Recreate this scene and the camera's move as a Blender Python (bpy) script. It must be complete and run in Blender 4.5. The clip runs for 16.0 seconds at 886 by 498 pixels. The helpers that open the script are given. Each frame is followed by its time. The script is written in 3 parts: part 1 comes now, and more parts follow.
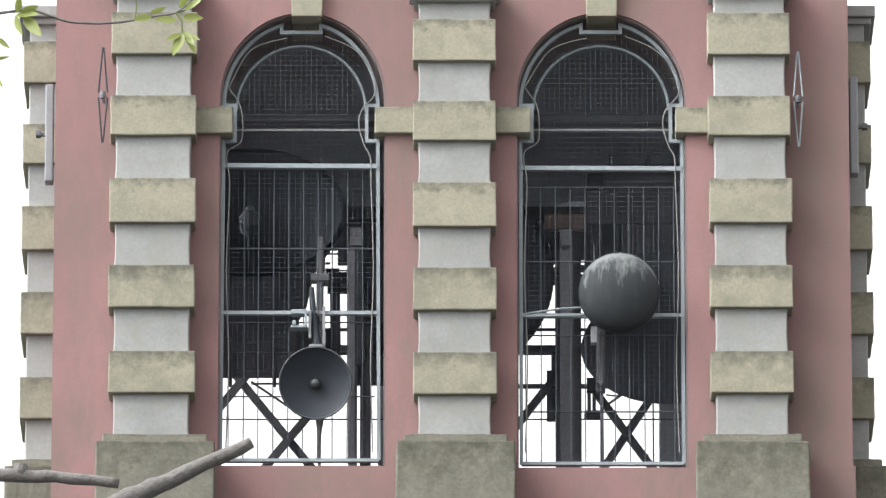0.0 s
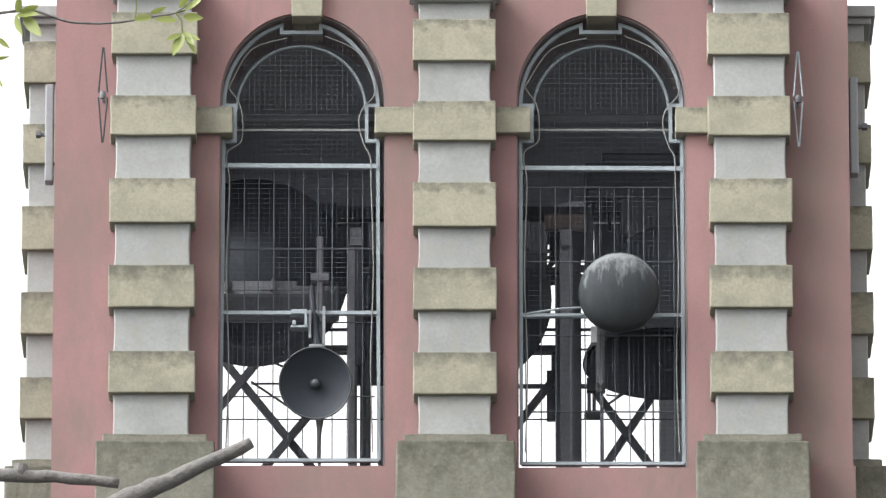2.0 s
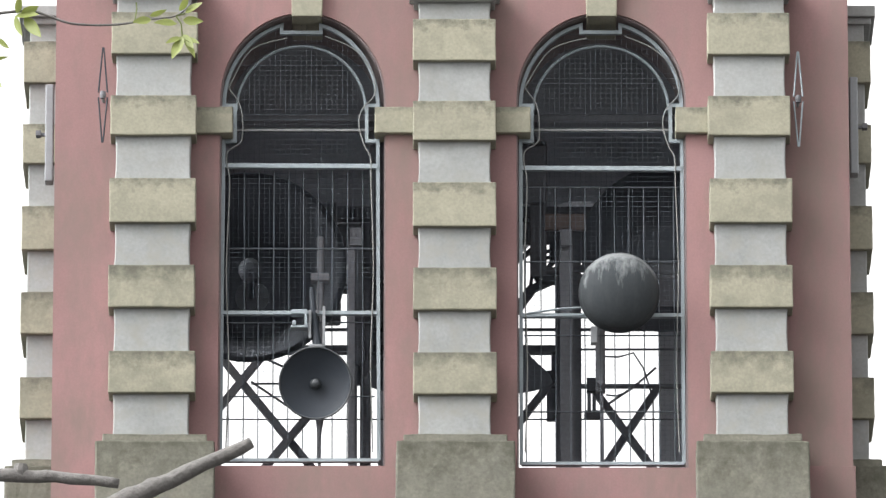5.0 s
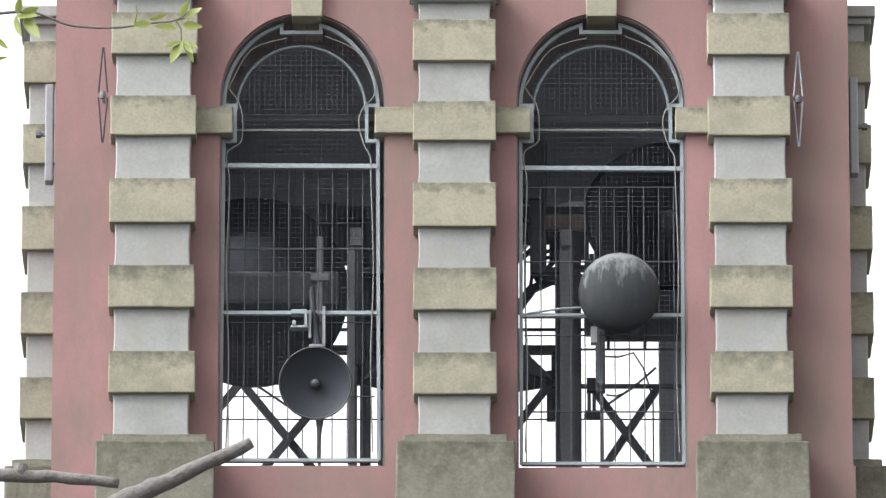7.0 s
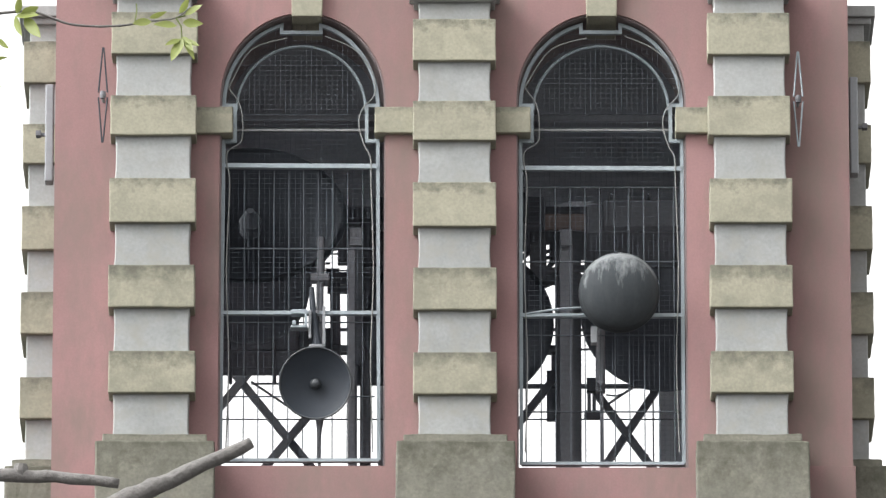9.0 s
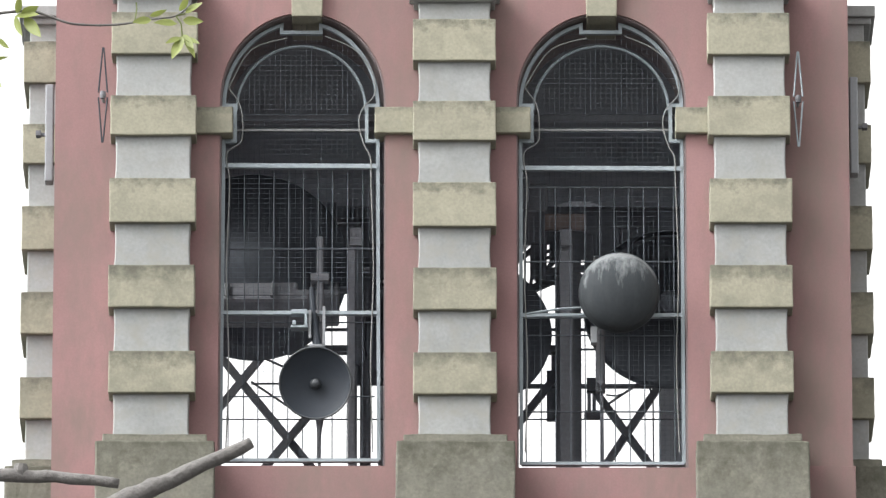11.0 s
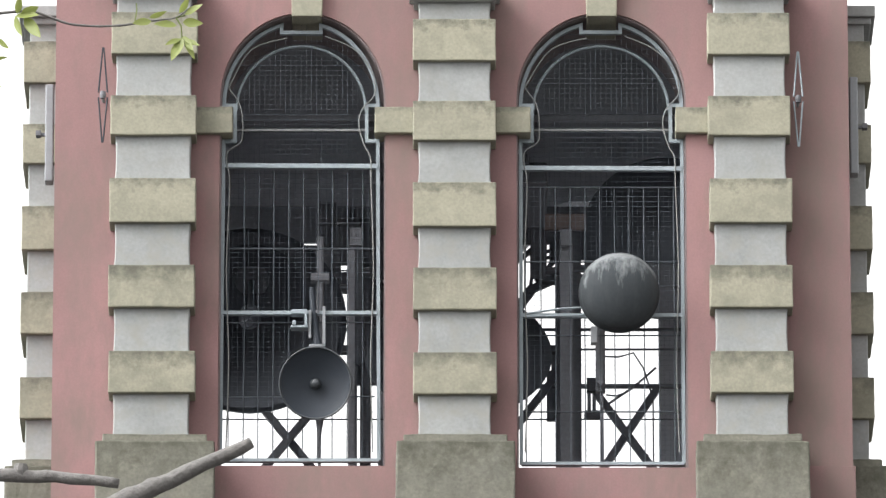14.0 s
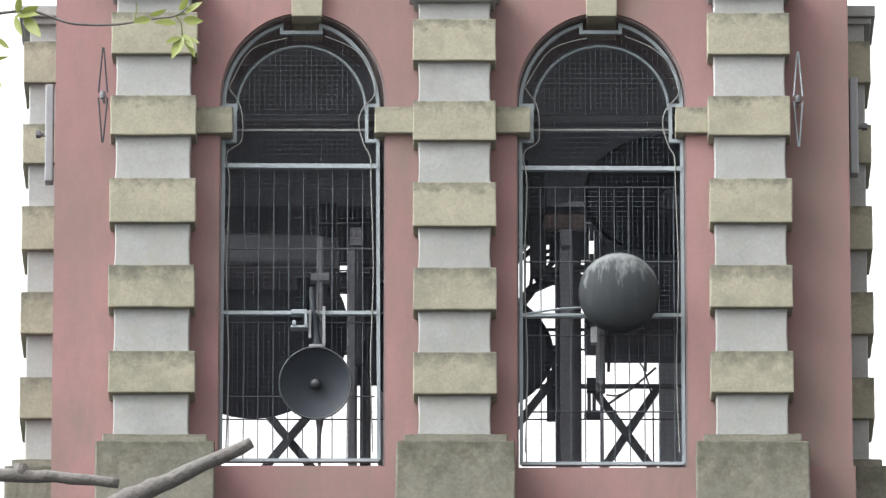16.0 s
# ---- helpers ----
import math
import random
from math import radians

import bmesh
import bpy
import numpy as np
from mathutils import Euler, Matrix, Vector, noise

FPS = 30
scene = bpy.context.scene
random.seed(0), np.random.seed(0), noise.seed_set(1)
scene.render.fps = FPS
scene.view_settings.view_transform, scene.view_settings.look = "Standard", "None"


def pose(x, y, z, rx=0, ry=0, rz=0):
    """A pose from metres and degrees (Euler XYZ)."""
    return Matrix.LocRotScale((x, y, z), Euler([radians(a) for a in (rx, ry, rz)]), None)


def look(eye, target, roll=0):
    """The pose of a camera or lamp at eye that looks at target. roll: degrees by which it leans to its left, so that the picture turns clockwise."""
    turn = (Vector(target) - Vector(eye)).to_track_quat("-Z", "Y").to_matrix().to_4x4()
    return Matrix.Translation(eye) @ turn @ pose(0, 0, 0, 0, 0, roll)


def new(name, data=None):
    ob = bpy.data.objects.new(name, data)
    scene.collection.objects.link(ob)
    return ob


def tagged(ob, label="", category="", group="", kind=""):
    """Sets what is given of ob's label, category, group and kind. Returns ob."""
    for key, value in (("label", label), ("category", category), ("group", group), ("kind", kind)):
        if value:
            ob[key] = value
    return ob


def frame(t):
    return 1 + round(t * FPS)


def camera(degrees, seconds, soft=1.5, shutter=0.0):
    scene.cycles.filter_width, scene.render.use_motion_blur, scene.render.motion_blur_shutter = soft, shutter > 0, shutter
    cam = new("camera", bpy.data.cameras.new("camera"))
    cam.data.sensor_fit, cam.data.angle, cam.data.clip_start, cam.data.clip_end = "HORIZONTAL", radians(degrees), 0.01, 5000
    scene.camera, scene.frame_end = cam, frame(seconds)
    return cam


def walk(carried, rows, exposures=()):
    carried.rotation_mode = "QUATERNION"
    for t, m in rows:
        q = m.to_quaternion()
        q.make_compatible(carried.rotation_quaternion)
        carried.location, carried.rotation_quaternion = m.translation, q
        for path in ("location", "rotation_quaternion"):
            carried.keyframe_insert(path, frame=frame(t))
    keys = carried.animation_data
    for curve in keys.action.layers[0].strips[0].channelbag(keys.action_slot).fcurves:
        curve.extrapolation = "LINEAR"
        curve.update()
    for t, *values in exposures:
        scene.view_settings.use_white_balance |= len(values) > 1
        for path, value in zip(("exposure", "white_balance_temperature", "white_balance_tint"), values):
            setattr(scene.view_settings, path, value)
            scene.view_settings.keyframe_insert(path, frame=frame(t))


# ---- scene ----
import itertools

cam = camera(4.817, 16.0, soft=1.35)
EYE, AIM = (0.0, -76.297, 1.644), (0.0, 0.0, 25.7)
walk(cam, [(0.0, look(EYE, AIM)), (16.0, look(EYE, AIM))], exposures=[(0.0, 1.73), (16.0, 1.73)])

# ---- overcast daylight ----
world = bpy.data.worlds.new("overcast_sky")
scene.world = world
world.use_nodes = True
wn, wl = world.node_tree.nodes, world.node_tree.links
sky = wn.new("ShaderNodeTexSky")
sky.sky_type, sky.sun_disc = "NISHITA", False
sky.sun_elevation, sky.sun_rotation = radians(44), radians(250)
sky.dust_density, sky.air_density = 6.0, 1.0
pale = wn.new("ShaderNodeHueSaturation")
pale.inputs["Saturation"].default_value = 0.0
wl.new(sky.outputs[0], pale.inputs["Color"])
wl.new(pale.outputs[0], wn["Background"].inputs["Color"])
wn["Background"].inputs["Strength"].default_value = 0.15
sun_data = bpy.data.lights.new("sun", "SUN")
sun_data.energy, sun_data.angle, sun_data.color = 0.29, radians(30), (1.0, 0.985, 0.97)
sun = new("sun", sun_data)
sun.matrix_basis = look((-47.0, -31.0, 80), (0, 0, 25))


# ---- materials ----
def material(name, base, second, rough=0.85, grain=40.0, stain=1.6, amount=0.5, bump=0.15, metal=0.0, dirt=None, dirt_amount=0.0, streak=1.0, moss_or_shine=None, edge_span=(1.36, 1.72)):
    """A surface with fine grain, broad stains and, where given, patches of dirt with an outline of their own."""
    m = bpy.data.materials.new(name)
    m.use_nodes = True
    n, l = m.node_tree.nodes, m.node_tree.links
    b = n["Principled BSDF"]
    b.inputs["Roughness"].default_value, b.inputs["Metallic"].default_value = rough, metal
    co, info = n.new("ShaderNodeTexCoord"), n.new("ShaderNodeObjectInfo")
    geo = n.new("ShaderNodeNewGeometry")
    scale = n.new("ShaderNodeVectorMath")
    scale.operation = "MULTIPLY_ADD"
    scale.inputs[1].default_value = (13.0, 7.0, 5.0)
    l.new(info.outputs["Random"], scale.inputs[0])
    l.new(geo.outputs["Position"], scale.inputs[2])
    stretch = n.new("ShaderNodeVectorMath")
    stretch.operation = "MULTIPLY"
    stretch.inputs[1].default_value = (1, 1, streak)
    l.new(scale.outputs[0], stretch.inputs[0])
    broad, fine = n.new("ShaderNodeTexNoise"), n.new("ShaderNodeTexNoise")
    broad.inputs["Scale"].default_value, broad.inputs["Detail"].default_value, broad.inputs["Roughness"].default_value = stain, 6, 0.62
    fine.inputs["Scale"].default_value, fine.inputs["Detail"].default_value = grain, 4
    l.new(stretch.outputs[0], broad.inputs["Vector"])
    l.new(scale.outputs[0], fine.inputs["Vector"])
    ramp = n.new("ShaderNodeValToRGB")
    ramp.color_ramp.elements[0].position, ramp.color_ramp.elements[1].position = 0.5 - 0.22, 0.5 + 0.22
    ramp.color_ramp.elements[0].color, ramp.color_ramp.elements[1].color = (*second, 1), (*base, 1)
    l.new(broad.outputs["Fac"], ramp.inputs[0])
    mix = n.new("ShaderNodeMixRGB")
    mix.blend_type = "OVERLAY"
    mix.inputs[0].default_value = amount * 0.5
    l.new(ramp.outputs[0], mix.inputs[1])
    l.new(fine.outputs["Fac"], mix.inputs[2])
    last = mix
    if dirt:
        spots, cut, soil = n.new("ShaderNodeTexNoise"), n.new("ShaderNodeValToRGB"), n.new("ShaderNodeMixRGB")
        spots.inputs["Scale"].default_value, spots.inputs["Detail"].default_value, spots.inputs["Roughness"].default_value = stain * 2.1, 8, 0.7
        l.new(stretch.outputs[0], spots.inputs["Vector"])
        cut.color_ramp.elements[0].position, cut.color_ramp.elements[1].position = 0.46, 0.68
        cut.color_ramp.elements[0].color, cut.color_ramp.elements[1].color = (0, 0, 0, 1), (dirt_amount,) * 3 + (1,)
        l.new(spots.outputs["Fac"], cut.inputs[0])
        l.new(cut.outputs[0], soil.inputs[0])
        l.new(mix.outputs[0], soil.inputs[1])
        soil.inputs[2].default_value = (*dirt, 1)
        last = soil
    if moss_or_shine:
        # mossy upper edge of each weathered stone; on the radome a painted pale top
        sep, rise_ramp, wob, cover = n.new("ShaderNodeSeparateXYZ"), n.new("ShaderNodeMath"), n.new("ShaderNodeTexNoise"), n.new("ShaderNodeMixRGB")
        l.new(co.outputs["Generated"], sep.inputs[0])
        wob.inputs["Scale"].default_value, wob.inputs["Detail"].default_value, wob.inputs["Roughness"].default_value = 9.0, 7, 0.7
        l.new(stretch.outputs[0], wob.inputs["Vector"])
        rise_ramp.operation = "MULTIPLY_ADD"
        rise_ramp.inputs[1].default_value = 1.25
        l.new(wob.outputs["Fac"], rise_ramp.inputs[0])
        l.new(sep.outputs["Z"], rise_ramp.inputs[2])
        shift = n.new("ShaderNodeMapRange")
        shift.inputs["From Min"].default_value, shift.inputs["From Max"].default_value = edge_span
        shift.inputs["To Max"].default_value = 0.85
        l.new(rise_ramp.outputs[0], shift.inputs["Value"])
        l.new(shift.outputs[0], cover.inputs[0])
        l.new(last.outputs[0], cover.inputs[1])
        cover.inputs[2].default_value = (*moss_or_shine, 1)
        last = cover
    l.new(last.outputs[0], b.inputs["Base Color"])
    bp = n.new("ShaderNodeBump")
    bp.inputs["Strength"].default_value, bp.inputs["Distance"].default_value = bump, 0.01
    l.new(fine.outputs["Fac"], bp.inputs["Height"])
    l.new(bp.outputs[0], b.inputs["Normal"])
    return m


PINK = material("pink_stucco", (0.266, 0.150, 0.148), (0.188, 0.114, 0.110), 0.9, 70, 0.9, 0.25, 0.06, dirt=(0.167, 0.124, 0.109), dirt_amount=0.9, streak=0.35)
YELLOW = material("ochre_stone", (0.282, 0.267, 0.203), (0.223, 0.213, 0.164), 0.9, 45, 2.2, 0.5, 0.12, dirt=(0.169, 0.164, 0.126), dirt_amount=0.55, moss_or_shine=(0.076, 0.075, 0.058))
LICHEN = material("lichened_ochre_stone", (0.267, 0.253, 0.192), (0.211, 0.202, 0.155), 0.9, 45, 2.2, 0.5, 0.12, dirt=(0.169, 0.164, 0.126), dirt_amount=0.95, moss_or_shine=(0.076, 0.075, 0.058), edge_span=(1.22, 1.66))
WHITE = material("white_stone", (0.296, 0.302, 0.299), (0.216, 0.222, 0.219), 0.85, 40, 2.4, 0.4, 0.10, dirt=(0.238, 0.234, 0.216), dirt_amount=0.6)
STAINED = material("water_stained_white_stone", (0.280, 0.286, 0.283), (0.204, 0.210, 0.208), 0.85, 40, 2.4, 0.4, 0.10, dirt=(0.238, 0.234, 0.216), dirt_amount=0.95)
PLINTH = material("weathered_stone", (0.164, 0.157, 0.127), (0.121, 0.118, 0.099), 0.95, 40, 3.5, 0.7, 0.18, dirt=(0.086, 0.086, 0.065), dirt_amount=0.6, moss_or_shine=(0.065, 0.065, 0.047))
STEEL = material("grey_painted_steel", (0.270, 0.310, 0.335), (0.205, 0.237, 0.257), 0.55, 60, 6, 0.4, 0.1, 0.1)
WIRE = material("dull_galvanised_wire", (0.120, 0.146, 0.180), (0.090, 0.110, 0.138), 0.75, 80, 5, 0.3, 0.0, 0.2)
ROD = material("galvanised_rod", (0.086, 0.097, 0.110), (0.063, 0.072, 0.083), 0.7, 80, 5, 0.3, 0.0, 0.3)
CABLE = material("pale_cable_sheath", (0.194, 0.198, 0.194), (0.151, 0.155, 0.151), 0.6, 50, 8, 0.3, 0.0)
BOSS = material("scuffed_grey_enamel", (0.043, 0.048, 0.054), (0.030, 0.035, 0.040), 0.5, 40, 9, 0.5, 0.05, dirt=(0.101, 0.101, 0.101), dirt_amount=0.4)
HORN = material("blue_grey_enamel", (0.012, 0.018, 0.028), (0.009, 0.014, 0.022), 0.68, 30, 5, 0.4, 0.05, dirt=(0.022, 0.025, 0.030), dirt_amount=0.3)
# pale top tint: streaks and the radome's top highlight put into the colour
DOME = material("grey_radome_plastic", (0.023, 0.028, 0.032), (0.018, 0.023, 0.027), 0.85, 30, 7, 0.5, 0.06, dirt=(0.043, 0.046, 0.050), dirt_amount=0.4, streak=0.22, moss_or_shine=(0.175, 0.185, 0.190), edge_span=(1.28, 1.52))
PANEL = material("light_grey_radome", (0.215, 0.223, 0.236), (0.185, 0.193, 0.205), 0.5, 30, 4, 0.3, 0.05)
BRONZE = material("dark_bell_bronze", (0.104, 0.114, 0.132), (0.086, 0.094, 0.109), 0.95, 25, 4, 0.5, 0.05)
OAK = material("old_dark_timber", (0.185, 0.188, 0.206), (0.138, 0.140, 0.154), 0.9, 35, 4, 0.6, 0.3)
PLANK = material("bare_reddish_plank", (0.100, 0.076, 0.070), (0.076, 0.057, 0.052), 0.9, 35, 4, 0.6, 0.3)
IRON = material("rusty_frame_iron", (0.155, 0.155, 0.168), (0.110, 0.110, 0.120), 0.8, 40, 5, 0.5, 0.2, 0.3)
PLASTER = material("sooty_plaster", (0.40, 0.410, 0.440), (0.32, 0.328, 0.352), 0.95, 30, 1.5, 0.5, 0.2)
SOOT = material("smoke_dark_render", (0.55, 0.562, 0.600), (0.45, 0.462, 0.494), 0.95, 30, 1.5, 0.5, 0.2)
# dark colour here holds the shade under the arches
REVEAL = material("shade_toned_reveal", (0.190, 0.150, 0.150), (0.135, 0.108, 0.108), 0.95, 50, 2.5, 0.5, 0.2, dirt=(0.16, 0.15, 0.14), dirt_amount=0.4)
BARK = material("grey_brown_bark", (0.144, 0.137, 0.131), (0.094, 0.088, 0.084), 0.95, 60, 18, 0.8, 0.6)
GROUND = material("dark_square_paving", (0.060, 0.058, 0.056), (0.045, 0.044, 0.042), 0.95, 6, 0.2, 0.8, 0.3)


def leaf_material():
    m = bpy.data.materials.new("young_green_leaf")
    m.use_nodes = True
    n, l = m.node_tree.nodes, m.node_tree.links
    b = n["Principled BSDF"]
    geo, ramp = n.new("ShaderNodeNewGeometry"), n.new("ShaderNodeValToRGB")
    ramp.color_ramp.elements[0].color, ramp.color_ramp.elements[1].color = (0.075, 0.105, 0.022, 1), (0.23, 0.265, 0.075, 1)
    l.new(geo.outputs["Random Per Island"], ramp.inputs[0])
    l.new(ramp.outputs[0], b.inputs["Base Color"])
    b.inputs["Roughness"].default_value = 0.5
    thin = n.new("ShaderNodeBsdfTranslucent")
    l.new(ramp.outputs[0], thin.inputs["Color"])
    add = n.new("ShaderNodeMixShader")
    add.inputs[0].default_value = 0.4
    l.new(b.outputs[0], add.inputs[1])
    l.new(thin.outputs[0], add.inputs[2])
    l.new(add.outputs[0], n["Material Output"].inputs["Surface"])
    return m


LEAF = leaf_material()


# ---- mesh helpers ----
def part(name, bm, mat, parent=None, label="", smooth=False):
    me = bpy.data.meshes.new(name)
    bmesh.ops.recalc_face_normals(bm, faces=bm.faces)
    if smooth:
        for f in bm.faces:
            f.smooth = True
    bm.to_mesh(me)
    bm.free()
    me.materials.append(mat)
    ob = new(name, me)
    ob.parent = parent
    if label:
        tagged(ob, label)
    return ob


def thing(name, label, category, group="", kind="", at=(0, 0, 0)):
    ob = new(name)
    ob.location = at
    ob.empty_display_size = 0.2
    return tagged(ob, label, category, group, kind)


def box(bm, x0, x1, y0, y1, z0, z1, bevel=0.0, taper=0.0):
    vs = [bm.verts.new((x, y, z)) for z in (z0, z1) for y in (y0, y1) for x in (x0, x1)]
    for v in vs[:4]:
        v.co.x += taper if v.co.x < (x0 + x1) / 2 else -taper
    fs = [bm.faces.new([vs[i] for i in q]) for q in ((0, 2, 3, 1), (4, 5, 7, 6), (0, 1, 5, 4), (2, 6, 7, 3), (0, 4, 6, 2), (1, 3, 7, 5))]
    if bevel:
        es = {e for f in fs for e in f.edges}
        bmesh.ops.bevel(bm, geom=list(es), offset=bevel, segments=2, affect="EDGES", profile=0.6)
    return bm


def worn_box(bm, x0, x1, y0, y1, z0, z1, bevel, wear):
    """A stone block whose arrises and faces are slightly uneven."""
    box(bm, x0, x1, y0, y1, z0, z1)
    bmesh.ops.recalc_face_normals(bm, faces=bm.faces)
    bmesh.ops.subdivide_edges(bm, edges=list(bm.edges), cuts=7, use_grid_fill=True)
    sharp = [e for e in bm.edges if len(e.link_faces) == 2 and e.calc_face_angle() > 1.0]
    bmesh.ops.bevel(bm, geom=sharp, offset=bevel, segments=2, affect="EDGES", profile=0.6)
    shift = Vector((random.uniform(0, 90), random.uniform(0, 90), random.uniform(0, 90)))
    for v in bm.verts:
        if v.co.y < y1 - 0.01:
            v.co += noise.noise_vector(v.co * 7 + shift) * wear + noise.noise_vector(v.co * 21 + shift) * wear * 0.45
    return bm


def waisted(bm, h, y0, z0, z1, pinch=0.007):
    """A block whose cheeks hollow gently between a wider head and foot."""
    rows = []
    for i in range(9):
        t = i / 8
        g = pinch * math.sin(math.pi * t) ** 0.7
        z = z0 + (z1 - z0) * t
        c = 0.008
        rows.append([bm.verts.new(p) for p in ((-h + g, 0, z), (-h + g, y0 + c, z), (-h + g + c, y0, z), (h - g - c, y0, z), (h - g, y0 + c, z), (h - g, 0, z))])
    for a, b in zip(rows, rows[1:]):
        for k in range(6):
            bm.faces.new((a[k], a[(k + 1) % 6], b[(k + 1) % 6], b[k]))
    bm.faces.new(rows[0]), bm.faces.new(rows[-1])
    return bm


def bar(bm, p, q, w, h=None, up=(0, 1, 0)):
    """A rectangular bar from p to q, w across and h deep."""
    p, q, h = Vector(p), Vector(q), h or w
    d = (q - p).normalized()
    side = d.cross(Vector(up))
    side = side.normalized() if side.length > 1e-4 else d.orthogonal().normalized()
    deep = d.cross(side).normalized()
    ring = []
    for c in (p, q):
        ring.append([bm.verts.new(c + side * a * w / 2 + deep * b * h / 2) for a, b in ((-1, -1), (1, -1), (1, 1), (-1, 1))])
    a, b = ring
    for i in range(4):
        bm.faces.new((a[i], a[(i + 1) % 4], b[(i + 1) % 4], b[i]))
    bm.faces.new(a), bm.faces.new(b)
    return bm


def sweep(bm, path, y0, y1, w):
    """A flat bar, w wide and mitred at the corners, along (x, z) points; y0 to y1 deep."""
    pts = [Vector((x, z)) for x, z in path]
    rows = []
    for i, p in enumerate(pts):
        a = (p - pts[i - 1]).normalized() if i else None
        b = (pts[i + 1] - p).normalized() if i + 1 < len(pts) else None
        na, nb = [Vector((-d.y, d.x)) if d else None for d in (a, b)]
        n = nb if na is None else na if nb is None else (na + nb) / max(0.35, 1 + na.dot(nb))
        rows.append([bm.verts.new((p.x + n.x * s * w / 2, y, p.y + n.y * s * w / 2)) for s, y in ((-1, y0), (1, y0), (1, y1), (-1, y1))])
    for a, b in zip(rows, rows[1:]):
        for k in range(4):
            bm.faces.new((a[k], a[(k + 1) % 4], b[(k + 1) % 4], b[k]))
    bm.faces.new(rows[0]), bm.faces.new(rows[-1])
    return bm


def tube(bm, points, radii, sides=8):
    """A round rod along points; radii: one for all, or one each."""
    pts = [Vector(p) for p in points]
    if not hasattr(radii, "__len__"):
        radii = [radii] * len(pts)
    rings, ref = [], None
    for i, p in enumerate(pts):
        d = (pts[min(i + 1, len(pts) - 1)] - pts[max(i - 1, 0)]).normalized()
        ref = (ref - d * ref.dot(d)).normalized() if ref else d.orthogonal().normalized()
        other = d.cross(ref)
        rings.append([bm.verts.new(p + (ref * math.cos(a) + other * math.sin(a)) * radii[i]) for a in [2 * math.pi * k / sides for k in range(sides)]])
    for a, b in zip(rings, rings[1:]):
        for k in range(sides):
            bm.faces.new((a[k], a[(k + 1) % sides], b[(k + 1) % sides], b[k]))
    bm.faces.new(rings[0]), bm.faces.new(rings[-1])
    return bm


def turned(bm, profile, sides=48, m=None, closed=False):
    """A body of revolution round z from (radius, height) pairs."""
    m = m or Matrix()
    rings = []
    for r, z in profile:
        if r < 1e-5:
            rings.append([bm.verts.new(m @ Vector((0, 0, z)))])
        else:
            rings.append([bm.verts.new(m @ Vector((r * math.cos(a), r * math.sin(a), z))) for a in [2 * math.pi * k / sides for k in range(sides)]])
    pairs = list(zip(rings, rings[1:])) + ([(rings[-1], rings[0])] if closed else [])
    for a, b in pairs:
        for k in range(sides):
            j = (k + 1) % sides
            if len(a) == 1 and len(b) == 1:
                continue
            if len(a) == 1:
                bm.faces.new((a[0], b[k], b[j]))
            elif len(b) == 1:
                bm.faces.new((a[k], a[j], b[0]))
            else:
                bm.faces.new((a[k], a[j], b[j], b[k]))
    return bm


def along(points, n=4):
    """A smooth line through points."""
    pts = [Vector(p) for p in points]
    out = []
    for i in range(len(pts) - 1):
        a, b, c, d = pts[max(i - 1, 0)], pts[i], pts[i + 1], pts[min(i + 2, len(pts) - 1)]
        for k in range(n):
            t = k / n
            out.append(0.5 * (2 * b + (c - a) * t + (2 * a - 5 * b + 4 * c - d) * t * t + (3 * b - a - 3 * c + d) * t ** 3))
    return out + [pts[-1]]


def arched(x, w, spring, rise, steps=28):
    """Points of an arch from its left to its right springing."""
    return [(x - w * math.cos(math.pi * i / steps), spring + rise * math.sin(math.pi * i / steps)) for i in range(steps + 1)]


def wall_with_arches(x0, x1, z0, z1, y0, y1, openings):
    """A wall along x, y0 to y1 thick, with arched openings (centre, half width, sill, spring, rise)."""
    bm = bmesh.new()

    def quad(a, b, c, d):
        bm.faces.new([bm.verts.new(p) for p in (a, b, c, d)])

    def sheet(xa, xb, za0, zb0, za1, zb1):
        for y in (y0, y1):
            quad((xa, y, za0), (xb, y, zb0), (xb, y, zb1), (xa, y, za1))

    edge = x0
    for x, w, sill, spring, rise in sorted(openings):
        sheet(edge, x - w, z0, z0, z1, z1)
        sheet(x - w, x + w, z0, z0, sill, sill)
        pts = arched(x, w, spring, rise)
        for (xa, za), (xb, zb) in zip(pts, pts[1:]):
            sheet(xa, xb, za, zb, z1, z1)
            quad((xa, y0, za), (xb, y0, zb), (xb, y1, zb), (xa, y1, za))
        for s in (-1, 1):
            quad((x + s * w, y0, sill), (x + s * w, y1, sill), (x + s * w, y1, spring), (x + s * w, y0, spring))
        quad((x - w, y0, sill), (x + w, y0, sill), (x + w, y1, sill), (x - w, y1, sill))
        edge = x + w
    sheet(edge, x1, z0, z0, z1, z1)
    quad((x0, y0, z1), (x1, y0, z1), (x1, y1, z1), (x0, y1, z1))
    for x in (x0, x1):
        quad((x, y0, z0), (x, y1, z0), (x, y1, z1), (x, y0, z1))
    bmesh.ops.remove_doubles(bm, verts=bm.verts, dist=1e-5)
    return bm


# ---- ground, tower walls ----
X0, X1, YB, TOP = -2.957, 3.094, 5.62, 28.7
SILL, SPRING, RISE = 23.985, 26.90, 0.695
bm = bmesh.new()
ring = [bm.verts.new((3000 * math.cos(a), 3000 * math.sin(a), 0)) for a in [2 * math.pi * k / 48 for k in range(48)]]
bm.faces.new(ring)
tagged(part("ground", bm, GROUND), "dark worn paved ground round the tower", "ground", kind="structure")

